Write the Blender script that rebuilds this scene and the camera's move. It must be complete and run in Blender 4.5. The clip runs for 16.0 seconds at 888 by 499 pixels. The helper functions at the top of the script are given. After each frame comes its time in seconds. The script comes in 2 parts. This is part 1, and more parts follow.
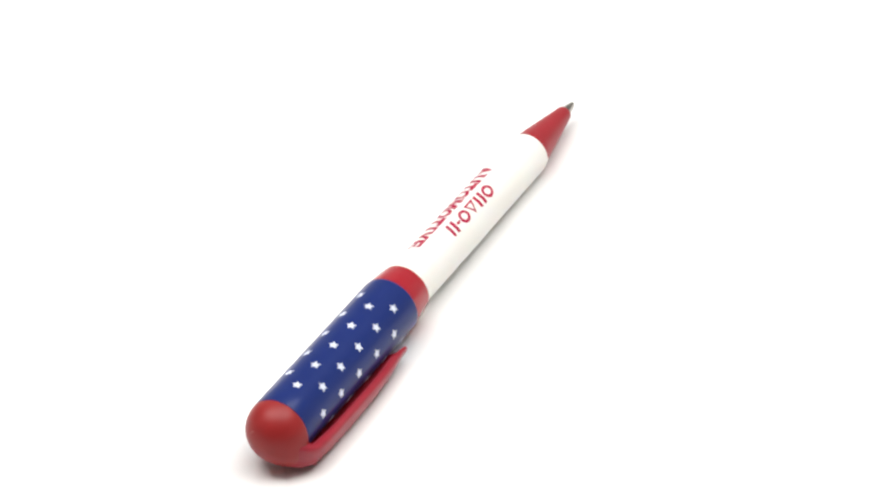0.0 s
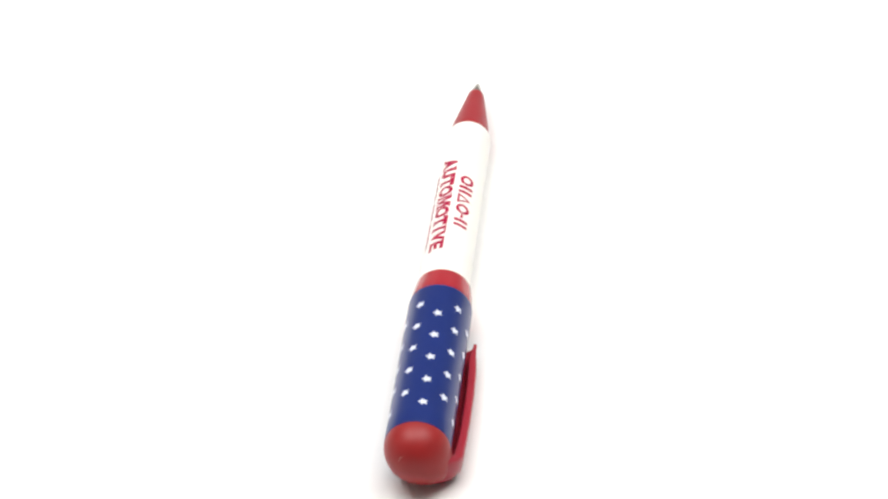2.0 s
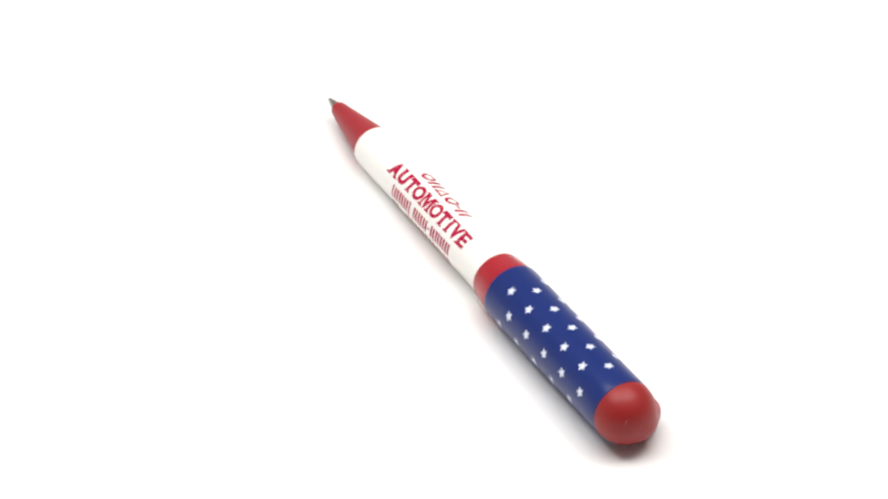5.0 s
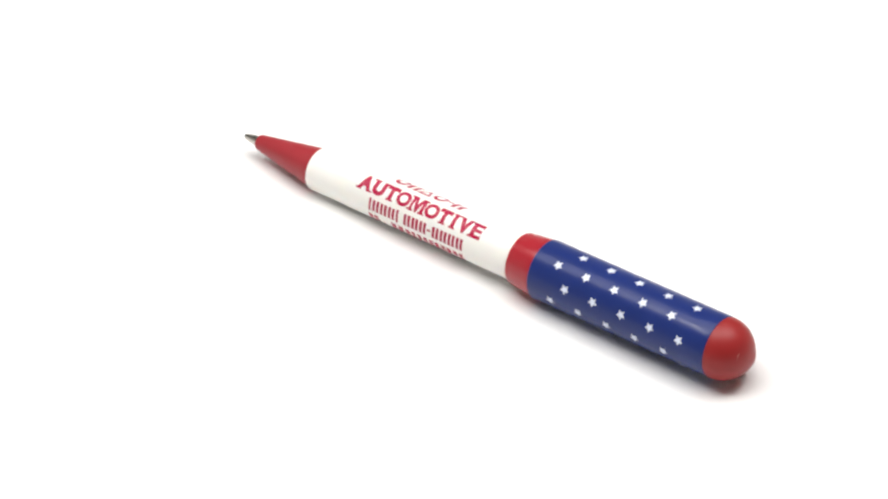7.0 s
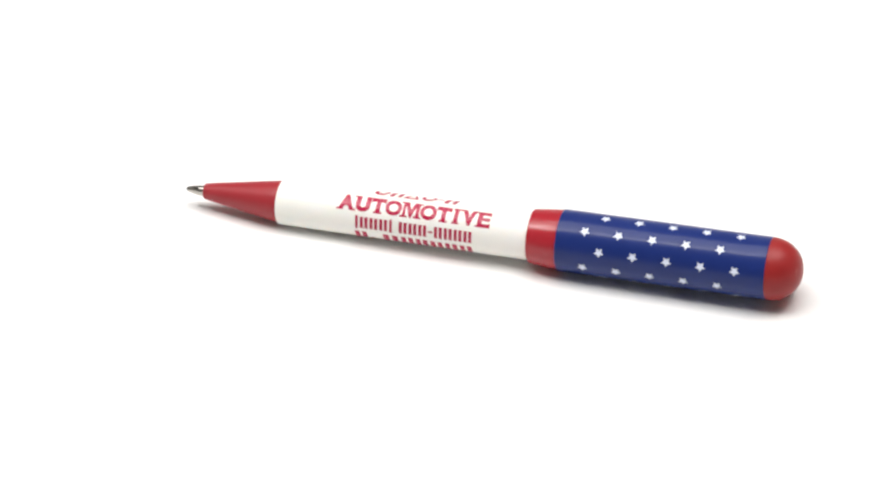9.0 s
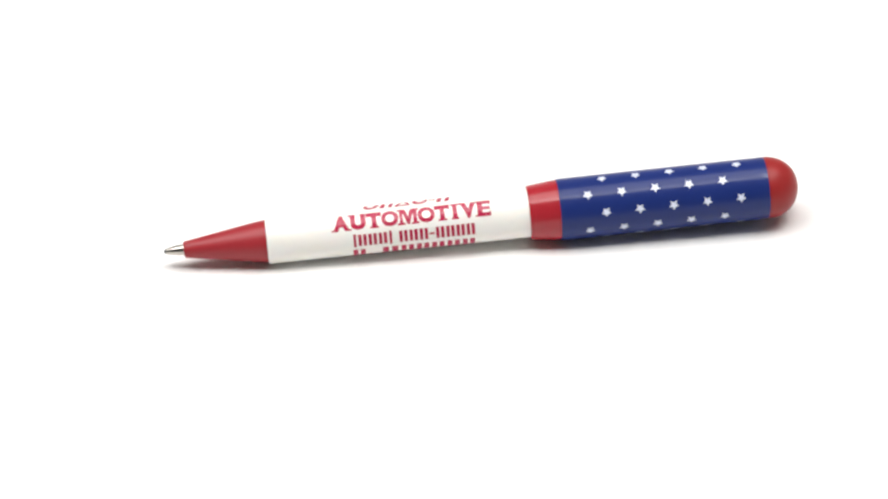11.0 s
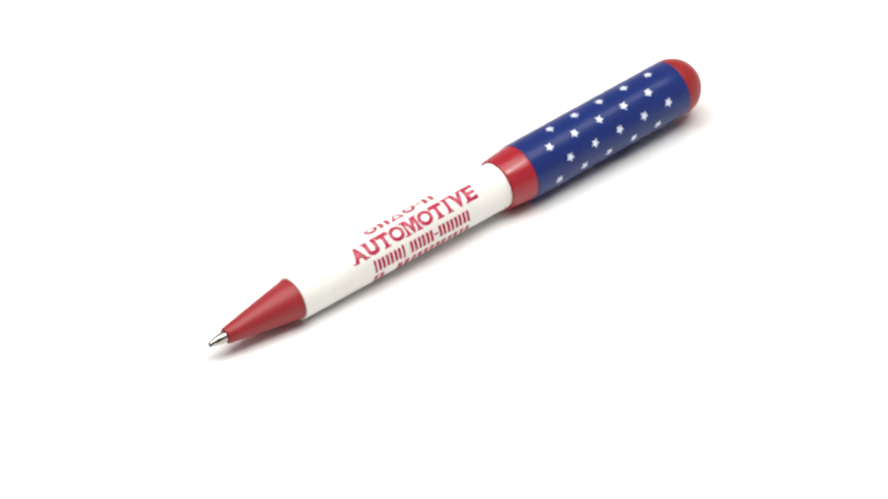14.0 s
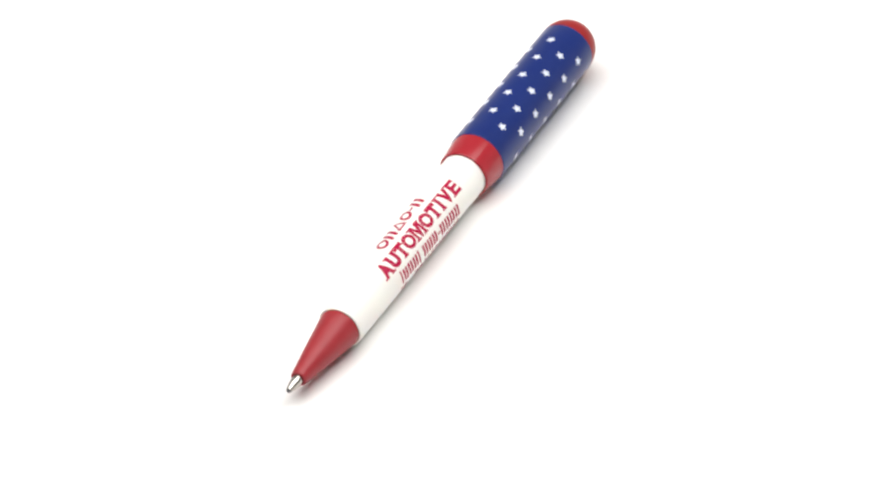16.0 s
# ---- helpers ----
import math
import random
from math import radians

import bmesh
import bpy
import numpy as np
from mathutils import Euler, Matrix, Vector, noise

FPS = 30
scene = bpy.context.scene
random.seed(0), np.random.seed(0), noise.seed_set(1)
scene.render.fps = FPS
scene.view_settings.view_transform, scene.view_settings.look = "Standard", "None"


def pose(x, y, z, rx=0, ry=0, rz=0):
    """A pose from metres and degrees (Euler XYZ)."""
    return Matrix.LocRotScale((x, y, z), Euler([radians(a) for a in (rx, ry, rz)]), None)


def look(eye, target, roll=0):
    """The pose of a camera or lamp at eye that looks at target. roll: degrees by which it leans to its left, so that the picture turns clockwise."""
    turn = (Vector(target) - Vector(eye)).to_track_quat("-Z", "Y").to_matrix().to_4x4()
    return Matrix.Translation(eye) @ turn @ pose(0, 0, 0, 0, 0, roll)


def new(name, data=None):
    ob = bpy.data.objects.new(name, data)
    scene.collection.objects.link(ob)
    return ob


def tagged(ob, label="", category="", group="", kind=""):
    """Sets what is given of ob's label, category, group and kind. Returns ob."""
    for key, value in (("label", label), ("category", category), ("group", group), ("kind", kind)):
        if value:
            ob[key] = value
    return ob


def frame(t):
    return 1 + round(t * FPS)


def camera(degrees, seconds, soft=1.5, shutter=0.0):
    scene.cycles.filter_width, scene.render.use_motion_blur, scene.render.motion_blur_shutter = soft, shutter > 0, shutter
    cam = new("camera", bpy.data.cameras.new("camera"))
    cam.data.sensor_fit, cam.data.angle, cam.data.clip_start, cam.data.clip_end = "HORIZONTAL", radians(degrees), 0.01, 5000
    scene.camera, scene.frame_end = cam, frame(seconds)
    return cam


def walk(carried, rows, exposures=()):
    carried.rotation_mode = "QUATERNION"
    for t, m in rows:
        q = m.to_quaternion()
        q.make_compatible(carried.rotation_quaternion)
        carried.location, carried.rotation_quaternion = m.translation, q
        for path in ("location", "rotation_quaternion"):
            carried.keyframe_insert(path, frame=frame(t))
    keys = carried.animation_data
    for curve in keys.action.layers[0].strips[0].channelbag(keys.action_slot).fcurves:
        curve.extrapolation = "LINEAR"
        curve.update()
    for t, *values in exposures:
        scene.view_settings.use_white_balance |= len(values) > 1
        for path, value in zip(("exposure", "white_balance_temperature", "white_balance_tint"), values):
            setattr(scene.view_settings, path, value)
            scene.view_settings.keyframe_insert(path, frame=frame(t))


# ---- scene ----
# A ball pen on a white table turns slowly about a vertical axis at the origin,
# seen by a still camera with a long lens.
EYE = (0.0, -0.6164, 0.4768)
PITCH, YAW, ROLL = 37.63, 0.164, -1.755
FOV = 14.57
TURN_START, TURN_RATE = 60.47, 11.312      # degrees, degrees a second
OFFSET = -0.0039                            # the pen's axis passes the pivot at this distance

cam = camera(FOV, 16.0, soft=2.35)
aim = Vector((math.sin(radians(YAW)) * math.cos(radians(PITCH)),
              math.cos(radians(YAW)) * math.cos(radians(PITCH)),
              -math.sin(radians(PITCH))))
view = look(EYE, Vector(EYE) + aim, ROLL)
walk(cam, [(0.0, view), (16.0, view)], exposures=[(0.0, 0.0, 6500, 10), (16.0, 0.0, 6500, 10)])

# ---------------------------------------------------------------- light
world = bpy.data.worlds.new("world")
scene.world = world
world.use_nodes = True
world.node_tree.nodes["Background"].inputs[0].default_value = (1.0, 0.99, 0.97, 1)
world.node_tree.nodes["Background"].inputs[1].default_value = 0.4


def area_lamp(name, at, target, sx, sy, watts, colour):
    data = bpy.data.lights.new(name, "AREA")
    data.shape, data.size, data.size_y, data.energy, data.color = "RECTANGLE", sx, sy, watts, colour
    ob = new(name, data)
    ob.matrix_world = look(at, target)
    return ob


# a large diffusing panel above the pen, a small bright lamp to each side and a dimmer strip between them
area_lamp("panel_lamp", (0.0, 0.05, 0.60), (0, 0.05, 0), 0.9, 0.44, 5.1, (1.0, 0.985, 0.965))
area_lamp("side_lamp", (-0.295, -0.015, 0.585), (0, -0.015, 0), 0.15, 0.045, 0.55, (1.0, 0.985, 0.96))
area_lamp("side_lamp", (0.265, -0.025, 0.585), (0, -0.02, 0), 0.15, 0.045, 0.55, (1.0, 0.985, 0.96))
area_lamp("strip_lamp", (-0.02, -0.095, 0.585), (-0.02, -0.06, 0), 0.38, 0.05, 0.65, (1.0, 0.985, 0.96))


# ---------------------------------------------------------------- materials
def material(name, base, rough, metallic=0.0, grain=0.0, grain_scale=4000.0, tint=0.04, tint_scale=120.0,
             coat=0.0, ior=1.46, sss=0.0, rough_var=0.05):
    m = bpy.data.materials.new(name)
    m.use_nodes = True
    nt = m.node_tree
    b = nt.nodes["Principled BSDF"]
    b.inputs["Metallic"].default_value = metallic
    b.inputs["IOR"].default_value = ior
    b.inputs["Coat Weight"].default_value = coat
    b.inputs["Coat Roughness"].default_value = 0.09
    if sss:
        b.inputs["Subsurface Weight"].default_value = sss
        b.inputs["Subsurface Radius"].default_value = (0.0012, 0.0009, 0.0007)
        b.inputs["Subsurface Scale"].default_value = 1.0
    co = nt.nodes.new("ShaderNodeTexCoord")
    big = nt.nodes.new("ShaderNodeTexNoise")
    big.inputs["Scale"].default_value = tint_scale
    big.inputs["Detail"].default_value = 3
    nt.links.new(co.outputs["Object"], big.inputs["Vector"])
    ramp = nt.nodes.new("ShaderNodeMix")
    ramp.data_type = "RGBA"
    ramp.inputs[6].default_value = (*[c * (1 - tint) for c in base], 1)
    ramp.inputs[7].default_value = (*[min(1, c * (1 + tint)) for c in base], 1)
    nt.links.new(big.outputs["Fac"], ramp.inputs[0])
    nt.links.new(ramp.outputs[2], b.inputs["Base Color"])
    fine = nt.nodes.new("ShaderNodeTexNoise")
    fine.inputs["Scale"].default_value = grain_scale
    fine.inputs["Detail"].default_value = 2
    nt.links.new(co.outputs["Object"], fine.inputs["Vector"])
    rr = nt.nodes.new("ShaderNodeMapRange")
    rr.inputs["To Min"].default_value = max(0.02, rough - rough_var)
    rr.inputs["To Max"].default_value = rough + rough_var
    nt.links.new(fine.outputs["Fac"], rr.inputs["Value"])
    nt.links.new(rr.outputs["Result"], b.inputs["Roughness"])
    if grain:
        bump = nt.nodes.new("ShaderNodeBump")
        bump.inputs["Strength"].default_value = grain
        bump.inputs["Distance"].default_value = 0.00005
        nt.links.new(fine.outputs["Fac"], bump.inputs["Height"])
        nt.links.new(bump.outputs["Normal"], b.inputs["Normal"])
    return m


PAPER = material("white_paper", (0.90, 0.893, 0.885), 0.6, grain=0.15, grain_scale=900, tint=0.01, tint_scale=25)
WALL = material("white_wall", (0.8, 0.8, 0.79), 0.8, tint=0.02, tint_scale=6)
DARK_WALL = material("dark_grey_wall", (0.16, 0.16, 0.16), 0.8, tint=0.05, tint_scale=4)
WHITE_PLASTIC = material("cream_white_plastic", (0.87, 0.855, 0.81), 0.3, grain=0.05, tint=0.012, sss=0.3)
BLUE_FILM = material("blue_gloss_print", (0.013, 0.028, 0.152), 0.31, tint=0.06, ior=1.27, coat=0.17, rough_var=0.01)
RED_PLASTIC = material("red_plastic", (0.30, 0.018, 0.018), 0.42, ior=1.38, grain=0.22, grain_scale=2600, tint=0.09, tint_scale=260)
CONE_RED = material("bright_red_plastic", (0.33, 0.020, 0.028), 0.44, grain=0.26, grain_scale=2600, tint=0.07, tint_scale=260)
RED_GLOSS = material("red_plastic_gloss", (0.37, 0.020, 0.030), 0.21, grain=0.05, grain_scale=5000, tint=0.05)
CLIP_RED = material("crimson_clip_plastic", (0.34, 0.018, 0.035), 0.32, grain=0.06, grain_scale=5000, tint=0.05)
SCUFF = material("scuffed_red_plastic", (0.42, 0.11, 0.10), 0.6, tint=0.2, tint_scale=900)
STAR_INK = material("white_ink", (0.74, 0.78, 0.90), 0.35, tint=0.02)
RED_INK = material("red_ink", (0.42, 0.012, 0.055), 0.27, tint=0.12, tint_scale=900)
STEEL = material("nickel_steel", (0.48, 0.45, 0.41), 0.18, metallic=1.0, tint=0.06)
BALL = material("dark_tungsten_ball", (0.12, 0.12, 0.12), 0.3, metallic=1.0)


# ---------------------------------------------------------------- the place
def box(name, lo, hi, mat, label, category):
    bm = bmesh.new()
    bmesh.ops.create_cube(bm, size=1)
    for v in bm.verts:
        v.co = Vector([lo[i] + (v.co[i] + 0.5) * (hi[i] - lo[i]) for i in range(3)])
    me = bpy.data.meshes.new(name)
    bm.to_mesh(me)
    bm.free()
    me.materials.append(mat)
    return tagged(new(name, me), label, category, kind="structure")


box("floor", (-0.9, -1.2, -0.02), (0.9, 0.9, 0.0), PAPER, "plain white seamless table surface, overexposed", "table surface")
# out of view: white walls added to close the place and bounce fill
box("wall_north", (-0.9, 0.9, -0.02), (0.9, 0.92, 2.2), WALL, "unseen plain white wall, added to bounce light", "wall")
box("wall_east", (0.9, -1.22, -0.02), (0.92, 0.92, 2.2), WALL, "unseen plain white wall, added to bounce light", "wall")
box("wall_west", (-0.92, -1.22, -0.02), (-0.9, 0.92, 2.2), WALL, "unseen plain white wall, added to bounce light", "wall")
# behind the camera and overhead, unseen: added dark to deepen the pen's reflections
box("wall_south", (-0.9, -1.22, -0.02), (0.9, -1.2, 2.2), DARK_WALL, "unseen plain dark grey wall, added to darken reflections", "wall")
box("ceiling", (-0.92, -1.22, 2.2), (0.92, 0.92, 2.22), DARK_WALL, "unseen plain dark grey ceiling, added to darken reflections", "ceiling")

# ---------------------------------------------------------------- the pen
# Lengths along the pen's axis run from the dome (negative) to the writing tip (positive), in millimetres.
MM = 0.001
TILT = radians(1.6)
AXIS_HEIGHT = 6.2

DOME_END, SLEEVE_BACK, SLEEVE_FRONT = -82.5, -75.2, -28.1
COLLAR_FRONT, BARREL_FRONT, CONE_FRONT, TIP = -21.3, 37.65, 56.2, 60.65
SLEEVE_R, BARREL_BACK_R, BARREL_FRONT_R = 6.95, 5.55, 5.2


def place(a, side, up):
    """A point of the pen in its thing's space, from its own axis."""
    return Vector((a * math.cos(TILT) + up * math.sin(TILT), side,
                   AXIS_HEIGHT - a * math.sin(TILT) + up * math.cos(TILT))) * MM


def round_place(a, r, phi):
    """phi: degrees from the top, towards the printed side."""
    return place(a, r * math.sin(radians(phi)), r * math.cos(radians(phi)))


def part(name, bm, mat, parent, label="", smooth=40):
    me = bpy.data.meshes.new(name)
    bmesh.ops.recalc_face_normals(bm, faces=bm.faces[:])
    for f in bm.faces:
        f.smooth = True
    for e in bm.edges:
        if len(e.link_faces) == 2 and e.calc_face_angle(0) > radians(smooth):
            e.smooth = False
    bm.to_mesh(me)
    bm.free()
    me.materials.append(mat)
    ob = new(name, me)
    ob.parent = parent
    if label:
        tagged(ob, label)
    return ob


def lathe(profile, segments=96):
    """A closed turned body from (a, r) pairs; its ends are capped or run to a point."""
    bm = bmesh.new()
    rings = []
    for a, r in profile:
        if r < 1e-4:
            rings.append([bm.verts.new(place(a, 0, 0))])
        else:
            rings.append([bm.verts.new(round_place(a, r, 360 * i / segments)) for i in range(segments)])
    for p, q in zip(rings, rings[1:]):
        for i in range(segments):
            j = (i + 1) % segments
            if len(p) == 1:
                bm.faces.new((p[0], q[i], q[j]))
            elif len(q) == 1:
                bm.faces.new((p[i], p[j], q[0]))
            else:
                bm.faces.new((p[i], p[j], q[j], q[i]))
    for ring in (rings[0], rings[-1]):
        if len(ring) > 1:
            bm.faces.new(ring)
    return bm


def arc(a0, r0, a1, r1, n, bulge):
    """Profile points of a quarter-round from (a0, r0) to (a1, r1); bulge 'r' leaves along a, 'a' leaves along r."""
    out = []
    for i in range(n + 1):
        q = math.pi / 2 * i / n
        if bulge == "r":
            out.append((a0 + (a1 - a0) * math.sin(q), r1 + (r0 - r1) * math.cos(q)))
        else:
            out.append((a1 + (a0 - a1) * math.cos(q), r0 + (r1 - r0) * math.sin(q)))
    return out


pen = tagged(new("pen"), "red, white and blue plastic ball pen with star-printed cap", "pen")

# white barrel, slightly thicker towards the cap
barrel = part("barrel", lathe(
    [(COLLAR_FRONT - 5, BARREL_BACK_R)] +
    [(COLLAR_FRONT - 5 + (BARREL_FRONT - 0.4 - COLLAR_FRONT + 5) * i / 12,
      BARREL_BACK_R + (BARREL_FRONT_R - BARREL_BACK_R) * i / 12) for i in range(1, 13)] +
    arc(BARREL_FRONT - 0.4, BARREL_FRONT_R, BARREL_FRONT, BARREL_FRONT_R - 0.3, 4, "r") +
    [(BARREL_FRONT - 0.25, 4.5), (BARREL_FRONT - 0.6, 4.2)]), WHITE_PLASTIC, pen, "cream-white glossy plastic barrel with red print")


def barrel_radius(a):
    return BARREL_BACK_R + (BARREL_FRONT_R - BARREL_BACK_R) * (a - COLLAR_FRONT + 5) / (BARREL_FRONT - COLLAR_FRONT + 5)


# red nose cone
part("nose_cone", lathe(
    [(BARREL_FRONT - 0.9, 4.55), (BARREL_FRONT + 0.1, 4.72), (BARREL_FRONT + 1.2, 4.62)] +
    [(BARREL_FRONT + 1.2 + (CONE_FRONT - 0.9 - BARREL_FRONT - 1.2) * i / 10,
      4.62 - (4.62 - 1.95) * (i / 10) ** 1.03) for i in range(1, 11)] +
    arc(CONE_FRONT - 0.5, 1.88, CONE_FRONT, 1.45, 4, "r") + [(CONE_FRONT - 0.15, 1.2), (CONE_FRONT - 0.6, 1.1)]),
    CONE_RED, pen, "matt red plastic nose cone")

# metal writing tip
refill = part("refill_tip", lathe(
    [(CONE_FRONT - 1.0, 1.2), (CONE_FRONT + 1.3, 1.2), (CONE_FRONT + 1.6, 1.1), (CONE_FRONT + 2.7, 0.95),
     (CONE_FRONT + 2.9, 0.86), (TIP - 0.8, 0.72), (TIP - 0.5, 0.62), (TIP - 0.45, 0.4)], 48), STEEL, pen, "bright metal writing tip")
part("ball", lathe([(TIP - 0.6, 0.3), (TIP - 0.48, 0.54)] + [(TIP - 0.46 + 0.46 * math.sin(q), 0.54 * math.cos(q))
     for q in (0.3, 0.6, 0.9, 1.2)] + [(TIP, 0)], 24), BALL, refill, "dark writing ball")

# red collar of the cap
part("collar", lathe(
    [(SLEEVE_FRONT - 2, 6.4), (SLEEVE_FRONT - 0.2, 6.75), (SLEEVE_FRONT + 0.1, 6.78), (SLEEVE_FRONT + 0.6, 6.74)] +
    [(SLEEVE_FRONT + 0.6 + (COLLAR_FRONT - 0.25 - SLEEVE_FRONT - 0.6) * i / 8, 6.74 - 0.62 * (i / 8) ** 1.25) for i in range(1, 9)] +
    arc(COLLAR_FRONT - 0.25, 6.1, COLLAR_FRONT, 5.9, 4, "r") + [(COLLAR_FRONT, 5.62), (COLLAR_FRONT - 1.5, 5.5)]),
    RED_GLOSS, pen, "glossy red plastic collar")

# blue sleeve
sleeve = part("cap_sleeve", lathe(
    [(SLEEVE_BACK, 6.5)] + arc(SLEEVE_BACK, SLEEVE_R - 0.12, SLEEVE_BACK + 0.15, SLEEVE_R, 3, "a") +
    [(SLEEVE_BACK + 0.15 + (SLEEVE_FRONT - SLEEVE_BACK - 0.35) * i / 10, SLEEVE_R) for i in range(1, 11)] +
    arc(SLEEVE_FRONT - 0.2, SLEEVE_R, SLEEVE_FRONT, SLEEVE_R - 0.15, 3, "r") + [(SLEEVE_FRONT, 6.6)], 128),
    BLUE_FILM, pen, "dark blue glossy cap sleeve printed with white stars")

# red domed end, fuller low down on the side where the clip grows out of it
CLIP_PHI = -103


def dome_mesh(segments=96):
    bm = bmesh.new()
    profile = [(SLEEVE_BACK + 1, 6.4, 0.0), (SLEEVE_BACK + 0.02, 6.8, 0.0), (SLEEVE_BACK - 0.12, SLEEVE_R - 0.03, 0.0), (SLEEVE_BACK - 0.3, SLEEVE_R - 0.03, 0.7)]
    for q in range(5, 90, 5):
        c, sn = math.cos(radians(q)), math.sin(radians(q))
        profile.append((SLEEVE_BACK - 0.12 + (DOME_END - SLEEVE_BACK + 0.12) * sn, (SLEEVE_R - 0.03) * c ** 0.92, min(1.0, 0.7 + 1.2 * sn) * c ** 0.6))
    rings = []
    for a, r, swell in profile:
        ring = []
        for i in range(segments):
            phi = 360 * i / segments
            low, root = ((phi + at + 180) % 360 - 180 for at in (150, 132))
            ring.append(bm.verts.new(round_place(a, r + swell * (0.65 * math.exp(-(low / 48) ** 2) + 1.1 * math.exp(-(root / 26) ** 2)), phi)))
        rings.append(ring)
    end = bm.verts.new(place(DOME_END, 0, 0))
    for p, q in zip(rings, rings[1:]):
        for i in range(segments):
            bm.faces.new((p[i], p[(i + 1) % segments], q[(i + 1) % segments], q[i]))
    for i in range(segments):
        bm.faces.new((rings[-1][i], rings[-1][(i + 1) % segments], end))
    bm.faces.new(rings[0])
    return bm


dome = part("end_dome", dome_mesh(), RED_PLASTIC, pen, "satin red plastic domed end with a small pale nick")


def nick_mesh(q0, phi0, phi1, half):
    """A shallow scuff that follows the dome's curve at q0 degrees from its rim."""
    bm = bmesh.new()
    n, rows = 8, []
    for i in range(n + 1):
        phi = phi0 + (phi1 - phi0) * i / n
        wide = half * math.sin(math.pi * (0.08 + 0.84 * i / n)) * (1 + 0.3 * math.sin(5 * i))
        row = []
        for dq, lift in ((-wide, -0.02), (0, 0.035), (wide, -0.02)):
            q = radians(q0 + 0.8 * math.sin(i * 1.3) + dq)
            row.append(bm.verts.new(round_place(SLEEVE_BACK - 0.12 + (DOME_END - SLEEVE_BACK + 0.12 - lift) * math.sin(q),
                                                (SLEEVE_R - 0.03 + lift) * math.cos(q) ** 0.92, phi)))
        rows.append(row)
    for p, q in zip(rows, rows[1:]):
        bm.faces.new((p[0], p[1], q[1], q[0]))
        bm.faces.new((p[1], p[2], q[2], q[1]))
    return bm


part("nick", nick_mesh(61, 36, 66, 1.2), SCUFF, dome, "pale scuffed nick")

# red clip, standing off the sleeve on its far side
def clip_mesh():
    # along the clip: a, middle radius, middle across, half width, half thickness; a bead near the tip meets the sleeve
    rows = [(-78.9, 1.6, -2.0, 3.7, 1.3), (-78.6, 3.4, -2.1, 3.6, 1.4), (-78.1, 5.0, -2.2, 3.4, 1.5), (-77.3, 6.6, -2.3, 3.1, 1.45),
            (-76.1, 8.0, -2.45, 2.75, 1.25),
            (-74.8, 8.83, -2.55, 2.5, 1.12), (-68, 9.28, -2.75, 2.5, 0.95), (-60, 9.38, -2.65, 2.45, 0.94), (-52, 9.33, -2.5, 2.25, 0.92),
            (-46, 9.13, -2.3, 1.95, 0.91), (-43, 8.88, -2.1, 1.7, 0.94), (-41.5, 8.73, -1.95, 1.55, 0.91), (-40, 8.72, -1.8, 1.4, 0.7),
            (-38, 8.75, -1.6, 1.2, 0.45), (-36.7, 8.85, -1.5, 1.05, 0.38), (-36.2, 8.9, -1.5, 0.8, 0.3), (-35.9, 8.9, -1.5, 0.45, 0.18)]
    bm = bmesh.new()
    rings = []
    cphi, sphi = math.cos(radians(CLIP_PHI)), math.sin(radians(CLIP_PHI))
    for k, (a, r, mid, w, h) in enumerate(rows):
        p, n = rows[max(0, k - 1)], rows[min(len(rows) - 1, k + 1)]
        da, dr = n[0] - p[0], n[1] - p[1]
        s = math.hypot(da, dr)
        na, nr = -dr / s, da / s
        ring = []
        for i in range(48):
            q = 2 * math.pi * i / 48
            cw, sw = math.cos(q), math.sin(q)
            x = w * math.copysign(abs(cw) ** 0.45, cw)
            y = h * math.copysign(abs(sw) ** 0.45, sw)
            y -= 0.25 * h * (x / w) ** 2 if y > 0 else 0.32 * min(1.0, w / 2.3) * (0.5 + 0.5 * x / w) ** 3
            if y < 0:      # an added lip, lower edge in under the sleeve, to keep the slot dark
                y -= 5.0 * min(1.0, max(0.0, (w - 0.9) / 0.8)) * (0.5 - 0.5 * x / w) ** 20
            aa, rr, x = a + na * y, r + nr * y, x + mid
            ring.append(bm.verts.new(place(aa, rr * sphi + x * cphi, rr * cphi - x * sphi)))
        rings.append(ring)
    for p, q in zip(rings, rings[1:]):
        for i in range(48):
            j = (i + 1) % 48
            bm.faces.new((p[i], p[j], q[j], q[i]))
    bm.faces.new(rings[0])
    bm.faces.new(rings[-1])
    return bm


part("clip", clip_mesh(), CLIP_RED, pen, "red plastic pocket clip standing off the sleeve", smooth=50)


# white stars: ten rows of five, each row half a step on from its neighbour
def star_mesh(a, phi, size, turn):
    bm = bmesh.new()

    def at(u, v, lift):
        return round_place(a + u, SLEEVE_R + lift, phi + math.degrees(v / SLEEVE_R))

    top, foot = [], []
    for i in range(10):
        q = radians(turn + 36 * i)
        r = size * (1.0 if i % 2 == 0 else 0.47)
        top.append(bm.verts.new(at(r * math.cos(q), r * math.sin(q), 0.035)))
        foot.append(bm.verts.new(at(r * 1.01 * math.cos(q), r * 1.01 * math.sin(q), -0.03)))
    mid = bm.verts.new(at(0, 0, 0.035))
    for i in range(10):
        j = (i + 1) % 10
        bm.faces.new((mid, top[i], top[j]))
        bm.faces.new((top[i], foot[i], foot[j], top[j]))
    return bm


STAR_A, STAR_STEP, STAR_PHI = -34.5, 7.6, 30.6
for row in range(10):
    for k in range(5):
        a = STAR_A - STAR_STEP * k - (3.75 if row % 2 else 0)
        part("star", star_mesh(a, STAR_PHI + 36 * row, 1.2, 90), STAR_INK, sleeve)


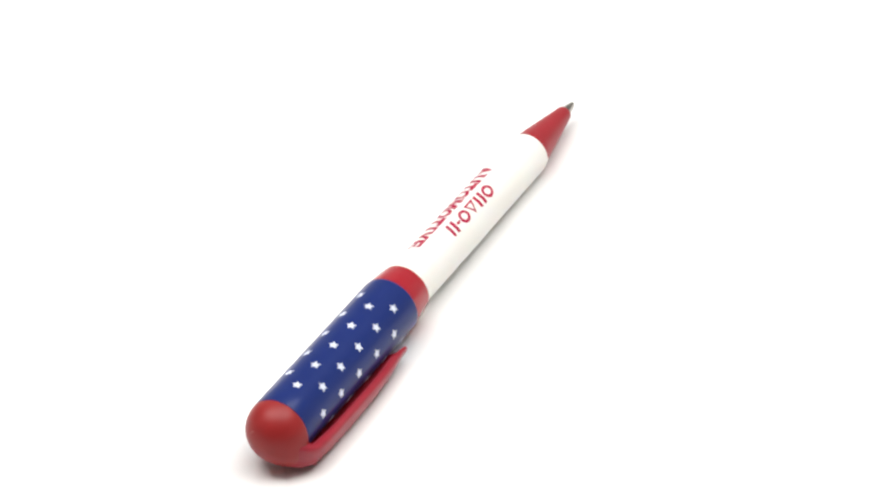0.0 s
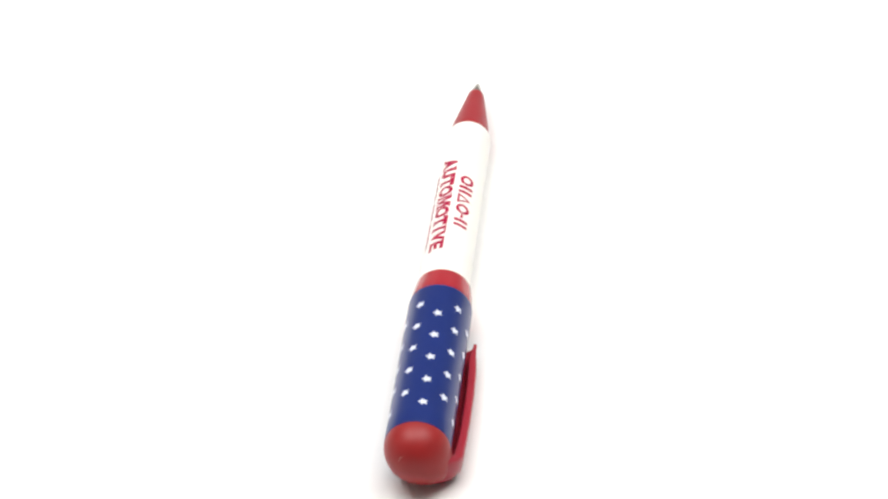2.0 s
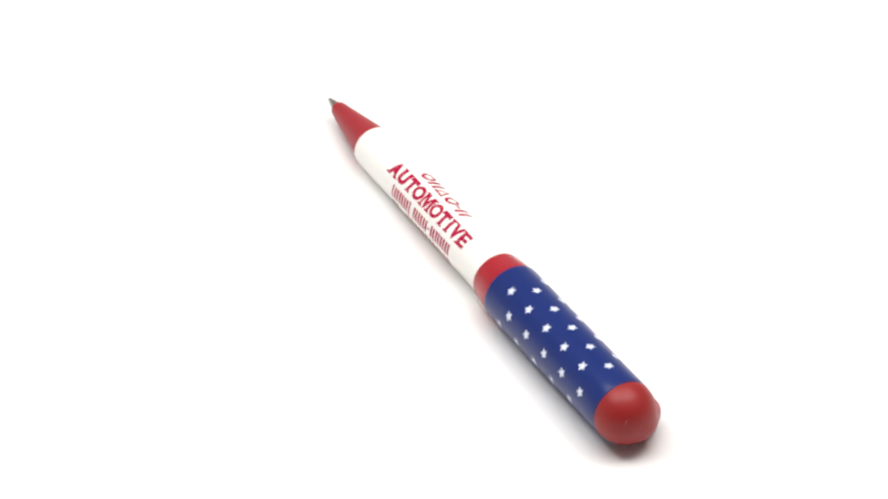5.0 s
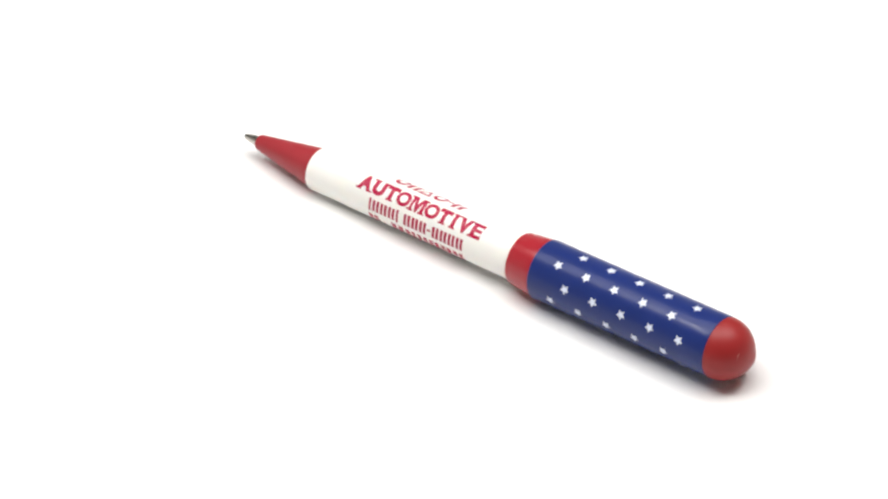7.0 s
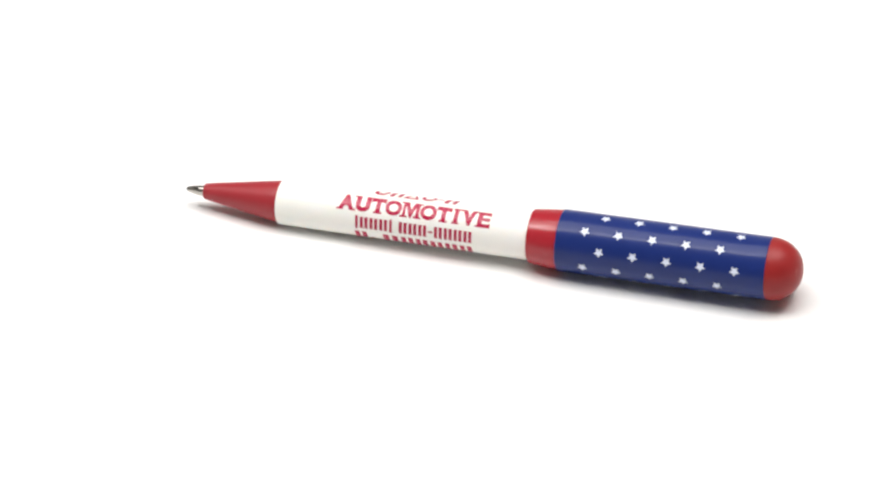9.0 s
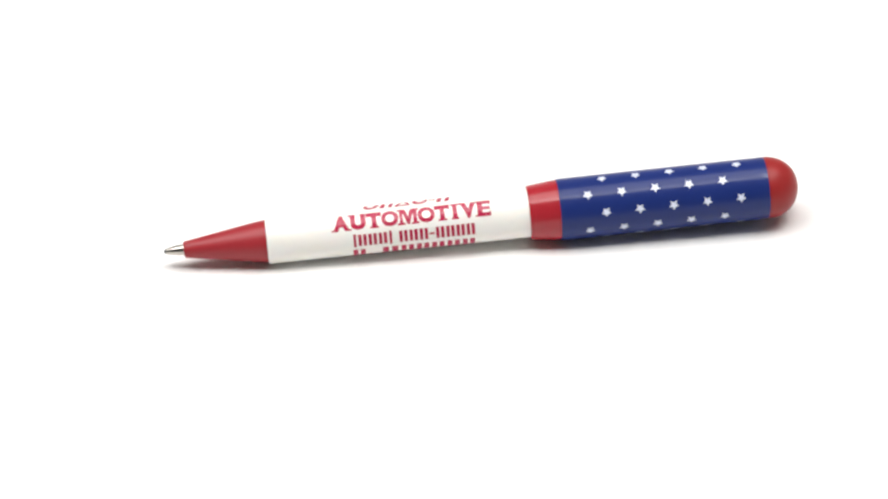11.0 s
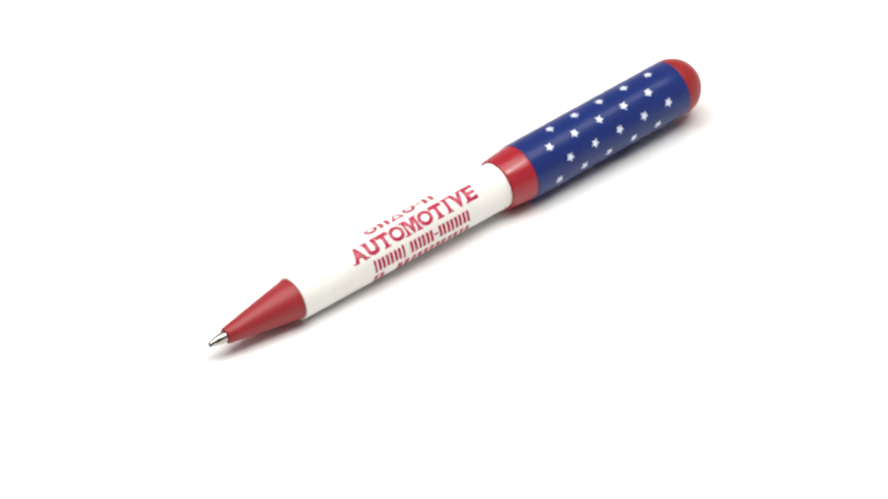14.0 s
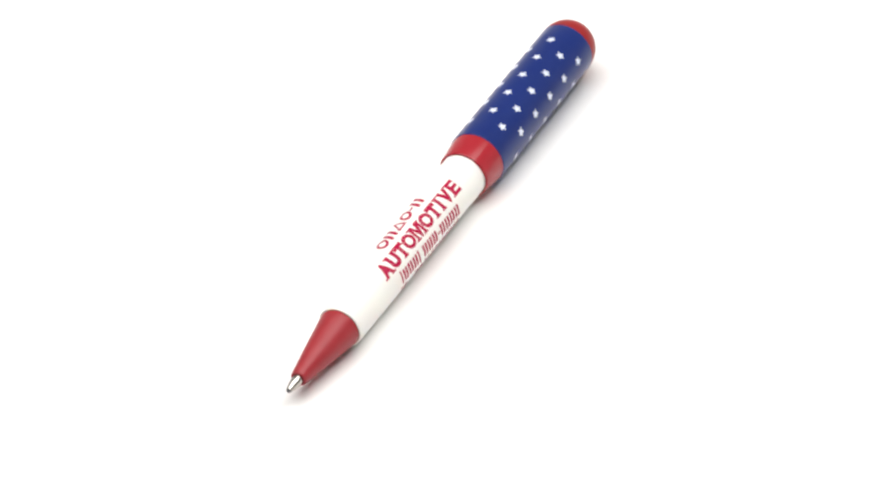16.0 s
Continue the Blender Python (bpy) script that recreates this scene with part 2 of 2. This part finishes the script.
# ---------------------------------------------------------------- print on the barrel
def print_at(a, phi, lift):
    return round_place(a, barrel_radius(a) + lift, phi)


def bar(bm, u0, u1, v0, v1, slant=0.0):
    """A thin raised bar in print space: u along the line, v up the line."""
    n = 6
    top, foot = [], []
    for i in range(n + 1):
        v = v0 + (v1 - v0) * i / n
        top.append((bm.verts.new((u0 + slant * v, v, 0.03)), bm.verts.new((u1 + slant * v, v, 0.03))))
        foot.append((bm.verts.new((u0 + slant * v, v, -0.03)), bm.verts.new((u1 + slant * v, v, -0.03))))
    for i in range(n):
        bm.faces.new((top[i][0], top[i][1], top[i + 1][1], top[i + 1][0]))
        bm.faces.new((top[i][0], foot[i][0], foot[i + 1][0], top[i + 1][0]))
        bm.faces.new((top[i][1], foot[i][1], foot[i + 1][1], top[i + 1][1]))
    for i in (0, n):
        bm.faces.new((top[i][0], foot[i][0], foot[i][1], top[i][1]))


def wrap(bm, a0, phi_mid):
    """Print space onto the barrel: the line reads from the tip towards the cap."""
    for v in bm.verts:
        a = a0 - v.co.x
        r = barrel_radius(a)
        v.co = print_at(a, phi_mid - math.degrees(v.co.y / r), v.co.z)


def letter_mesh(char, width, height):
    """One letter of the built-in font, fitted to a cell, with slab feet, in print space."""
    cu = bpy.data.curves.new("glyph", "FONT")
    cu.body, cu.size, cu.offset, cu.resolution_u = "V" if char == "M" else char, 1.0, {"E": 0.04, "O": 0.05, "M": 0.06}.get(char, 0.07), 3
    ob = bpy.data.objects.new("glyph", cu)
    scene.collection.objects.link(ob)
    bpy.context.view_layer.update()
    me = bpy.data.meshes.new_from_object(ob.evaluated_get(bpy.context.evaluated_depsgraph_get()))
    bpy.data.objects.remove(ob)
    bm = bmesh.new()
    bm.from_mesh(me)
    bpy.data.meshes.remove(me)
    xs, ys = [v.co.x for v in bm.verts], [v.co.y for v in bm.verts]
    x0, x1, y0, y1 = min(xs), max(xs), min(ys), max(ys)
    wide = {"I": 0.34, "M": 0.78, "O": 1.14}.get(char, 1.0)
    for v in bm.verts:
        v.co = Vector(((v.co.x - x0) / (x1 - x0) * width * wide + width * (1 - wide) / 2, (v.co.y - y0) / (y1 - y0) * height - height / 2, 0.022))
    for i in range(1, 12):
        y = -height / 2 + height * i / 12
        bmesh.ops.bisect_plane(bm, geom=bm.verts[:] + bm.edges[:] + bm.faces[:], plane_co=(0, y, 0), plane_no=(0, 1, 0))
    t = 0.11 * height
    lo, hi = -height / 2, height / 2
    w = width
    serifs = {"A": [(-.12, .30, lo), (.70, 1.12, lo)], "U": [(-.14, .34, hi - t), (.66, 1.14, hi - t)],
              "T": [(.2, .8, lo)], "M": [(-.1, .32, lo), (.68, 1.1, lo), (-.1, .1, hi - t), (.9, 1.1, hi - t)],
              "I": [(.12, .88, lo), (.12, .88, hi - t)], "V": [(-.14, .32, hi - t), (.68, 1.14, hi - t)],
              "E": [(-.16, .2, lo), (-.16, .2, hi - t)]}.get(char, [])
    if char == "I":
        bar(bm, 0.27 * w, 0.73 * w, lo, hi)
    if char == "M":
        bar(bm, 0.03 * w, 0.2 * w, lo, hi)
        bar(bm, 0.78 * w, 0.99 * w, lo, hi)
    for s0, s1, y in serifs:
        bar(bm, s0 * w, s1 * w, y, y + t)
    if char == "T":
        bar(bm, -0.04 * w, 0.1 * w, hi - 0.3 * height, hi)
        bar(bm, 0.9 * w, 1.04 * w, hi - 0.3 * height, hi)
    if char == "E":
        bar(bm, 0.9 * w, 1.0 * w, hi - 0.27 * height, hi)
        bar(bm, 0.9 * w, 1.0 * w, lo, lo + 0.27 * height)
    return bm


# second line: a readable word
WORD, WORD_START, WORD_END, WORD_PHI, WORD_H = "AUTOMOTIVE", 22.8, -12.8, 29.5, 3.75
widths = {"A": 1.15, "U": 1.1, "T": 1.0, "O": 1.1, "M": 1.3, "I": 0.68, "V": 1.1, "E": 0.95}
unit = (WORD_START - WORD_END) / sum(widths[c] for c in WORD)
pen_at = WORD_START
for c in WORD:
    cell = widths[c] * unit
    g = letter_mesh(c, cell * 0.92, WORD_H)
    wrap(g, pen_at - cell * 0.04, WORD_PHI)
    part("letter", g, RED_INK, barrel)
    pen_at -= cell


def glyph_bars(start, end, phi, height, pattern, slant=0.0):
    """Plain bars in place of a line's characters: w wide, n narrow, d a dash, s a space."""
    size = {"w": 1.0, "m": 1.25, "n": 0.5, "d": 0.6, "s": 0.5, "p": 0.4}
    one = (start - end) / sum(size[c] for c in pattern)
    x = start
    for c in pattern:
        cw = size[c] * one
        if c != "s":
            bm = bmesh.new()
            lo, hi = -height / 2, height / 2
            if c in "wm":
                bar(bm, cw * 0.10, cw * 0.42, lo, hi, slant)
                bar(bm, cw * 0.58, cw * 0.90, lo, hi, slant)
            elif c == "d":
                bar(bm, cw * 0.1, cw * 0.9, -height * 0.08, height * 0.08, slant)
            elif c == "p":
                bar(bm, cw * 0.2, cw * 0.9, lo, lo + height * 0.2, slant)
            else:
                bar(bm, cw * 0.25, cw * 0.75, lo - 0.08 * height, hi + 0.08 * height, slant)
            wrap(bm, x, phi)
            part("print_bar", bm, RED_INK, barrel)
        x -= cw



def ring_shape(bm, u0, u1, v0, v1, thick, sides, turn, slant):
    """A thin closed outline (oval or three-sided) in print space."""
    n = 36
    rims = []
    for shrink, lift in ((0.0, -0.03), (0.0, 0.03), (thick, 0.03), (thick, -0.03)):
        rim = []
        for i in range(n):
            q = 2 * math.pi * i / n + turn
            if sides == 0:
                x, y = math.cos(q), math.sin(q)
            else:
                k = math.pi / sides
                r = math.cos(k) / math.cos((q - turn + k) % (2 * k) - k)
                x, y = r * math.cos(q), r * math.sin(q)
            v = (v0 + v1) / 2 + y * ((v1 - v0) / 2 - shrink)
            rim.append(bm.verts.new(((u0 + u1) / 2 + x * ((u1 - u0) / 2 - shrink) + slant * v, v, lift)))
        rims.append(rim)
    for p, q in zip(rims, rims[1:]):
        for i in range(n):
            bm.faces.new((p[i], p[(i + 1) % n], q[(i + 1) % n], q[i]))


def emblem(start, end, phi, height, slant):
    """The first line, drawn as plain shapes: ovals, a triangle, bars and a dash."""
    size = {"oval": 1.12, "pair": 1.05, "triangle": 1.1, "dash": 0.5}
    line = ("oval", "pair", "triangle", "oval", "dash", "pair")
    one = (start - end) / sum(size[c] for c in line)
    x, lo, hi = start, -height / 2, height / 2
    for c in line:
        cw = size[c] * one
        bm = bmesh.new()
        if c == "oval":
            ring_shape(bm, cw * 0.04, cw * 0.96, lo, hi, 0.75, 0, 0, slant)
        elif c == "triangle":
            ring_shape(bm, cw * -0.06, cw * 1.06, lo - height / 3, hi, 0.95, 3, -math.pi / 2, slant)
        elif c == "pair":
            bar(bm, cw * 0.10, cw * 0.38, lo, hi, slant)
            bar(bm, cw * 0.62, cw * 0.88, lo, hi, slant)
        else:
            bar(bm, cw * 0.1, cw * 0.9, -height * 0.09, height * 0.09, slant)
        wrap(bm, x, phi)
        part("print_shape", bm, RED_INK, barrel)
        x -= cw


emblem(15.6, -4.4, -22, 3.2, 0.22)
glyph_bars(18.7, -9.0, 77, 2.75, "nwwwnswwwdwwww")
glyph_bars(19.0, -9.0, 120, 3.1, "wpsmwwwww")


# ---------------------------------------------------------------- movement
def motions():
    rows = []
    for i in range(65):
        t = 0.25 * i
        turn = TURN_START + TURN_RATE * t
        q = radians(turn)
        rows.append((t, pose(-OFFSET * math.sin(q), OFFSET * math.cos(q), 0, 0, 0, turn)))
    walk(pen, rows)


motions()
